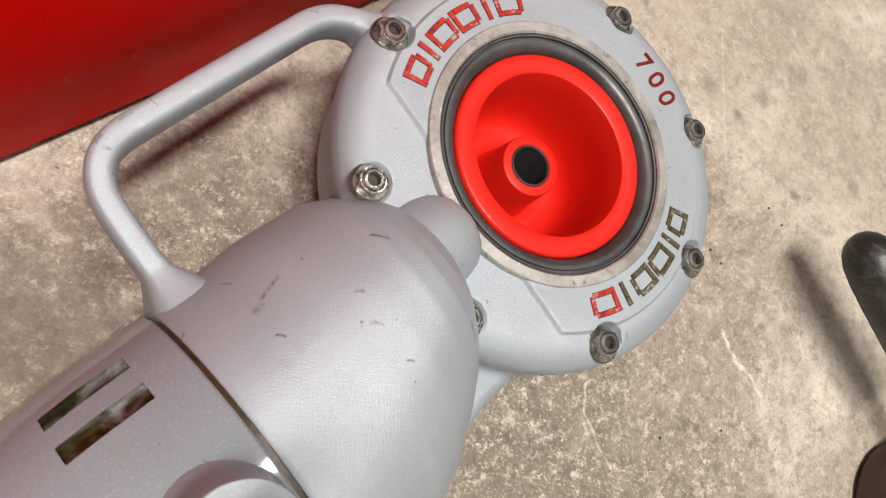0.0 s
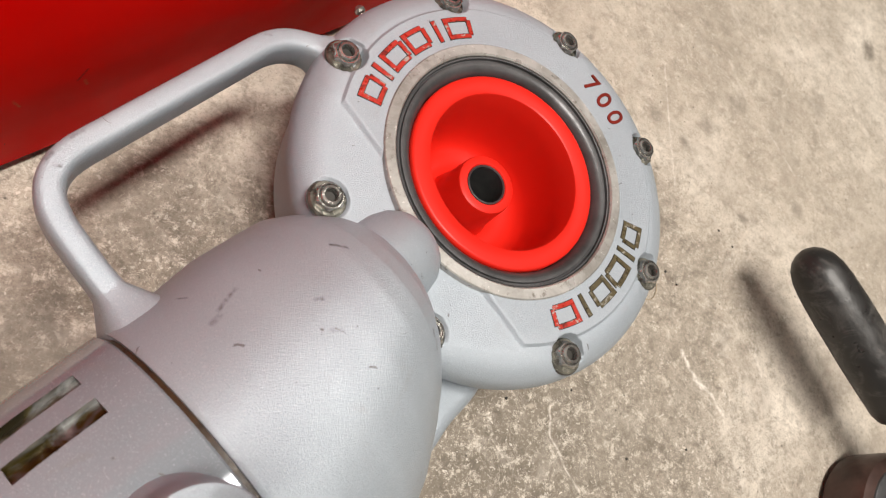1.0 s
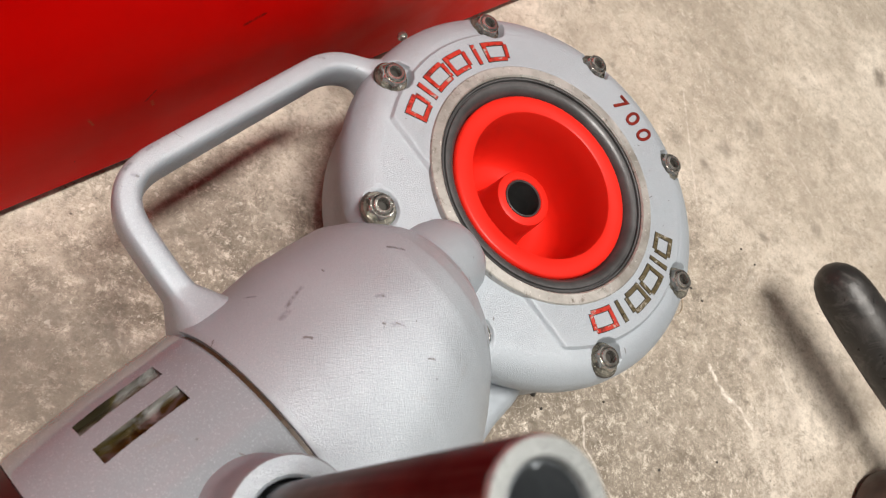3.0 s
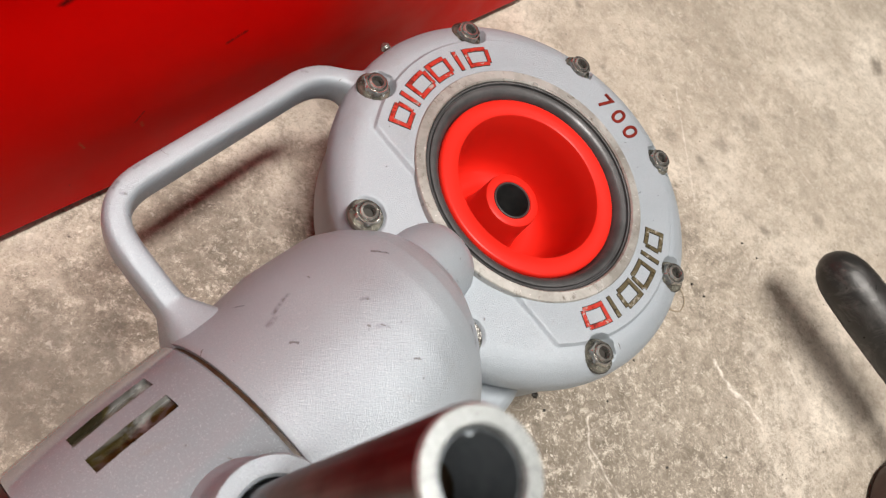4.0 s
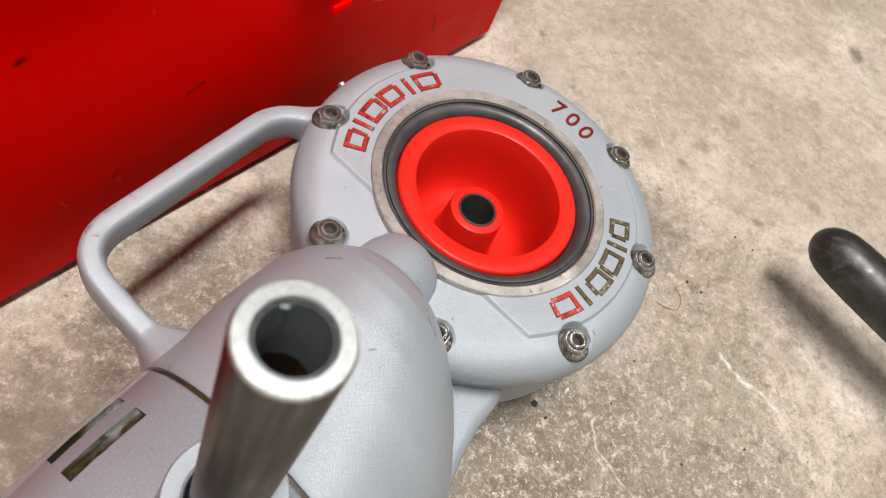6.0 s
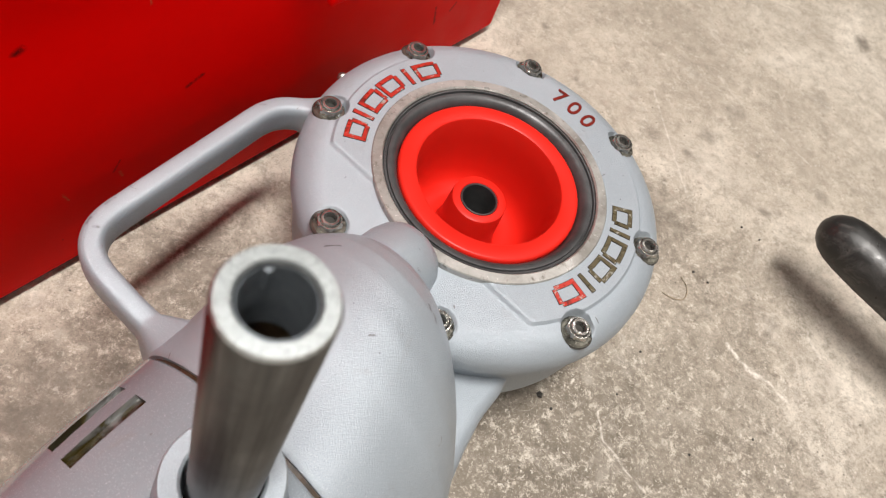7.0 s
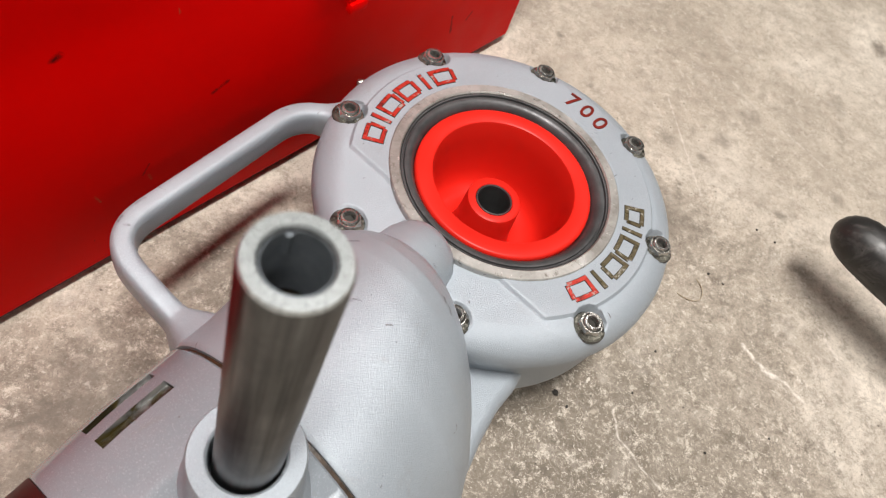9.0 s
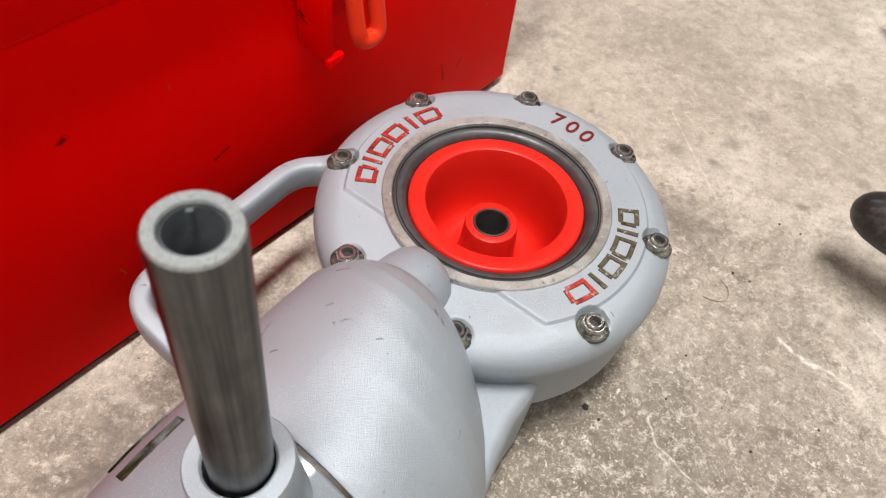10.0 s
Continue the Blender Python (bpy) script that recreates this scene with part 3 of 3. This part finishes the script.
# boss that holds the pipe
BOSS = (0.1925, 0.0294)
part("boss", lathe([(0.0240, 0.118), (0.0225, 0.1265), (0.0192, 0.1315), (0.0180, 0.1370), (0.0173, 0.1440), (0.0171, 0.1575), (0.0165, 0.1590), (0.0118, 0.1594), (0.0110, 0.1586), (0.0109, 0.1200)], 72, True, BOSS), M_CAST, drive, "round cast boss with a bare worn rim")

# carrying handle
grip_path = fillet_path([(0.1590, -0.026, 0.0755), (0.1610, -0.0600, 0.0820), (0.1600, -0.0936, 0.0852), (0.0415, -0.1018, 0.0802), (0.0265, -0.0780, 0.0775)], [0.012, 0.021, 0.018], 12)
part("carrying_handle", sweep(grip_path, lambda s: 0.0052 + 0.0120 * max(0, 1 - s / 0.15) ** 2.6 + 0.0060 * smooth(0.88, 1.0, s) ** 2, 48, 1.65, True, 0.55), M_SHELL, drive, "bent round carrying handle, scuffed silver paint")

# grease fitting on the rim
fit_z = part("grease_fitting", lathe([(0.0001, 0.0), (0.0030, 0.0), (0.0030, 0.002), (0.0018, 0.0026), (0.0016, 0.0042), (0.0026, 0.0052), (0.0026, 0.0068), (0.0012, 0.0082), (0.0001, 0.0082)], 24), M_NUT, drive, "small grease nipple")
fit_z.matrix_basis = pose(0.0930 * math.cos(radians(-90)), 0.0930 * math.sin(radians(-90)), 0.0765, 72, 0, 0)


# plain marks along the rim in place of the maker's word
def arc_strip(bm, r0, r1, a0, a1, z, thick=0.0003, n=6):
    rows = []
    for k in range(n + 1):
        a = radians(a0 + (a1 - a0) * k / n)
        rows.append([bm.verts.new((r * math.cos(a), r * math.sin(a), h)) for r, h in ((r0, z - 0.002), (r0, z + thick), (r1, z + thick), (r1, z - 0.002))])
    for a, b in zip(rows, rows[1:]):
        for j in range(3):
            bm.faces.new((a[j], a[j + 1], b[j + 1], b[j]))
    bm.faces.new(rows[0])
    bm.faces.new(rows[-1])


def mark(a_mid, width, hollow, grow=0.0, z=0.0990):
    """One plain mark: a hollow frame or a bar, a_mid in world degrees."""
    bm = bmesh.new()
    a = a_mid - 232.5
    r0, r1, s = 0.0635 - grow, 0.0738 + grow, 0.0019 + 2 * grow
    h = width / 2 + math.degrees(grow / 0.068)
    t = math.degrees(s / 0.068)
    if hollow:
        arc_strip(bm, r0, r1, a + h - t, a + h, z)
        arc_strip(bm, r0 + 0.0016, r1 - 0.0016, a - h, a - h + t, z)
        arc_strip(bm, r1 - s, r1, a - h + t * 0.7, a + h - t, z)
        arc_strip(bm, r0, r0 + s, a - h + t * 0.7, a + h - t, z)
    else:
        arc_strip(bm, r0, r1, a - t / 2, a + t / 2, z)
    return bm


for start, step, worn in ((172.5, -1, False), (-7.5, -1, True)):
    for da, width, hollow in ((0, 9.5, True), (-8.6, 0, False), (-18.0, 11.0, True), (-30.0, 10.5, True), (-40.0, 0, False), (-50.0, 11.5, True)):
        w = part("letter_mark", mark(start + da, width, hollow, 0.00035, 0.09885), M_GRIME_SHADE, drive, "dark edge of a sunken mark")
        ink = M_INK if not worn or da in (-50.0,) else M_TARNISH
        part("letter_paint", mark(start + da, width, hollow, 0.0, 0.0991), ink, w, "worn red paint in the mark")


def digits(text, size, radius, a_mid, spread, z):
    for k, ch in enumerate(text):
        cu = bpy.data.curves.new("digit", "FONT")
        cu.body, cu.size, cu.align_x, cu.align_y, cu.extrude, cu.offset = ch, size, "CENTER", "CENTER", 0.0006, 0.00012
        tmp = bpy.data.objects.new("digit", cu)
        scene.collection.objects.link(tmp)
        me = bpy.data.meshes.new_from_object(tmp.evaluated_get(bpy.context.evaluated_depsgraph_get()))
        bpy.data.objects.remove(tmp)
        me.materials.clear()
        me.materials.append(M_DIGIT)
        ob = new("digit", me)
        ob.parent = drive
        ob["label"] = "digit with worn dark red paint"
        a = a_mid - 232.5 - (k - 1) * spread
        ob.matrix_basis = pose(radius * math.cos(radians(a)), radius * math.sin(radians(a)), z, 0, 0, a - 90)


digits("700", 0.0142, 0.0722, 51.5, 7.9, 0.0990)

# ---- red cup in the socket ----
cup = thing("socket_cup", pose(0, 0, 0), "bright red plastic cup plugging the drive socket", "plug")
part("cup_body", lathe([(0.0001, 0.040), (0.0463, 0.040), (0.0464, 0.0940), (0.0461, 0.0954), (0.0453, 0.0961), (0.0446, 0.0962), (0.0384, 0.0962), (0.0374, 0.0957), (0.0369, 0.0944), (0.0360, 0.0830), (0.0352, 0.0700), (0.0342, 0.0590), (0.0325, 0.0530), (0.0290, 0.0495), (0.0245, 0.0484), (0.0200, 0.0480), (0.0175, 0.0490), (0.0163, 0.0520), (0.0155, 0.0600), (0.0146, 0.0765), (0.0142, 0.0778), (0.0134, 0.0782), (0.0104, 0.0782), (0.0099, 0.0776), (0.0098, 0.0500), (0.0001, 0.0500)], 128), M_PLUG, cup)
part("sleeve", lathe([(0.0088, 0.0502), (0.0098, 0.0502), (0.0098, 0.0780), (0.0093, 0.0784), (0.0088, 0.0778)], 64, True), M_DARK, cup, "dark steel sleeve in the hub")
part("sleeve_floor", lathe([(0.0001, 0.0501), (0.0088, 0.0501), (0.0088, 0.0508), (0.0001, 0.0508)], 32), M_GRIME_SHADE, cup)

# ---- steel pipe standing in the boss ----
foot = drive.matrix_world @ Vector((BOSS[0] + 0.0008, BOSS[1] - 0.0008, 0.122))
lean = (drive.matrix_world @ Vector((0.1886, 0.0327, 0.268)) - foot).normalized()
pipe = thing("steel_pipe", Matrix.Translation(foot) @ lean.to_track_quat("Z", "Y").to_matrix().to_4x4(), "short bare zinc steel pipe standing in the boss", "pipe")
PL = 0.1455
part("tube", lathe([(0.0062, 0.0), (0.0099, 0.0), (0.0099, PL - 0.0010), (0.0092, PL), (0.0069, PL), (0.0062, PL - 0.0008)], 72, True), M_PIPE, pipe)
part("end_face", lathe([(0.0064, PL - 0.0007), (0.0097, PL - 0.0008), (0.0093, PL + 0.0003), (0.0069, PL + 0.0003)], 72, True), M_STEEL, pipe, "pale saw-cut end face")
part("bore", lathe([(0.0057, PL - 0.020), (0.0063, PL - 0.020), (0.0063, PL - 0.0009), (0.0060, PL - 0.0007)], 72, True), M_BORE, pipe, "blue-grey zinc bore")
part("lower_bore", lathe([(0.0058, 0.025), (0.0063, 0.025), (0.0063, PL - 0.0203), (0.0058, PL - 0.0203)], 48, True), M_RUST, pipe, "rusty brown lower bore")
part("weld_bead", sweep([(0.0062 * math.cos(radians(10)), 0.0062 * math.sin(radians(10)), z) for z in (PL - 0.007, PL - 0.004, PL - 0.0012)], 0.0009, 10), M_BORE, pipe, "short burr of the weld seam inside the rim")
part("pipe_stop", lathe([(0.0001, 0.02), (0.0062, 0.02), (0.0062, 0.024), (0.0001, 0.024)], 32), M_RUST, pipe, "rusty dark inside")

# ---- tool box behind ----
DX, DY = 0.6531, 0.7572
toolbox = thing("tool_box", Matrix.Translation((-0.223, -0.072, 0)) @ pose(0, 0, 0, 0, 0, math.degrees(math.atan2(DY, DX))), "red enamelled steel tool box with scuffs on concrete", "tool box")
part("body", box(-0.30, 0.383, 0.0, 0.27, 0.006, 0.235, 0.0025, 3), M_BOX, toolbox)
part("lid", box(-0.303, 0.386, -0.007, 0.274, 0.203, 0.300, 0.004, 3), M_BOX, toolbox, "red lid overlapping the body")
part("base_strip", box(-0.295, 0.378, 0.004, 0.265, 0.0, 0.0065), M_GRIME_SHADE, toolbox, "dark base under the sheet steel")
latch = part("latch", box(0.176, 0.181, -0.022, -0.0005, 0.139, 0.203, 0.001), M_BOX, toolbox, "folded latch strap")
part("latch_side", box(0.213, 0.218, -0.022, -0.0005, 0.160, 0.203, 0.001), M_BOX, latch)
part("latch_foot", box(0.176, 0.187, -0.0235, -0.0195, 0.134, 0.140, 0.001), M_BOX, latch)
loop = fillet_path([(0.1940, -0.020, 0.180), (0.1945, -0.0265, 0.143), (0.2085, -0.0265, 0.143), (0.2090, -0.020, 0.180)], [0.0068, 0.0068], 10)
part("latch_loop", sweep(loop, 0.0046, 16), M_LATCH, latch, "orange-red latch loop")
part("latch_plate", box(0.181, 0.213, -0.0085, -0.0005, 0.150, 0.203, 0.001), M_BOX, latch)
part("latch_roll", sweep([(0.187, -0.018, 0.176), (0.212, -0.018, 0.176)], 0.0045, 16), M_GRIME_SHADE, latch, "dark rolled hinge pin")

# ---- threader with a black grip ----
threader = thing("ratchet_threader", pose(0.2360, 0.0545, 0.058, 0, 0, -44), "hand ratchet threader with a scuffed black rubber grip", "hand tool")
prof = [(-0.0005, 0.002), (0.001, 0.0065), (0.004, 0.0104), (0.009, 0.0139), (0.016, 0.0162), (0.026, 0.0174), (0.045, 0.0180), (0.080, 0.0180), (0.112, 0.0172), (0.118, 0.0155), (0.119, 0.012)]
part("grip", loft([[(u, r * math.cos(2 * math.pi * k / 40), r * math.sin(2 * math.pi * k / 40)) for k in range(40)] for u, r in prof]), M_RUBBER, threader, "scuffed black rubber grip")
part("shaft", sweep([(0.11, 0, 0), (0.19, 0, -0.003), (0.270, 0, -0.012)], 0.0095, 20), M_STEEL, threader)
part("ratchet_head", lathe([(0.0190, -0.058), (0.050, -0.058), (0.0535, -0.054), (0.0535, -0.004), (0.050, 0.0), (0.030, 0.002), (0.0190, 0.0)], 64, True, (0.300, 0)), M_RUBBER, threader, "dark round ratchet head")

# ---- die head lying beside it ----
die = thing("die_head", pose(0.362, -0.092, 0), "dark brown oily round die head lying on concrete", "die head")
part("die_body", lathe([(0.0190, 0.0), (0.044, 0.0), (0.0475, 0.004), (0.0480, 0.026), (0.0455, 0.031), (0.040, 0.033), (0.0190, 0.033)], 72, True), M_IRON, die)
part("die_collar", lathe([(0.020, 0.0326), (0.0395, 0.0326), (0.0390, 0.0340), (0.036, 0.0350), (0.022, 0.0350), (0.020, 0.0340)], 72, True), M_DARK, die)

# ---- grit on the floor ----
def pebble(x, y, size, seed, material):
    bm = bmesh.new()
    bmesh.ops.create_icosphere(bm, subdivisions=2, radius=size)
    for v in bm.verts:
        v.co *= 1 + 0.35 * noise.noise(v.co * (1.6 / size) + Vector((seed, 0, 0)))
        v.co.z *= 0.6
    low = min(v.co.z for v in bm.verts)
    ob = part("pebble", bm, material, None, "", False)
    ob.matrix_world = pose(x, y, -low, 0, 0, seed * 37)
    return tagged(ob, "tiny dark crumb of grit on concrete", "grit", "grit on the floor")


for k, (x, y, size) in enumerate(((0.063, -0.068, 0.0019), (0.070, -0.075, 0.0009), (0.176, 0.036, 0.0010), (0.186, 0.030, 0.0008), (0.130, -0.030, 0.0008), (0.112, -0.060, 0.0007), (0.155, -0.090, 0.0008), (0.235, 0.075, 0.0008), (0.222, 0.083, 0.0009), (0.20, -0.075, 0.0008))):
    pebble(x, y, size, k + 1, M_GRIME_SHADE)
curl = fillet_path([(0.166, 0.030, 0.0006), (0.170, 0.022, 0.0012), (0.166, 0.012, 0.0006), (0.156, 0.012, 0.0010), (0.150, 0.016, 0.0006)], [0.005, 0.005, 0.004], 6)
tagged(part("fibre", sweep(curl, 0.00022, 8), M_FIBRE), "thin curled brown fibre lying on concrete", "fibre")
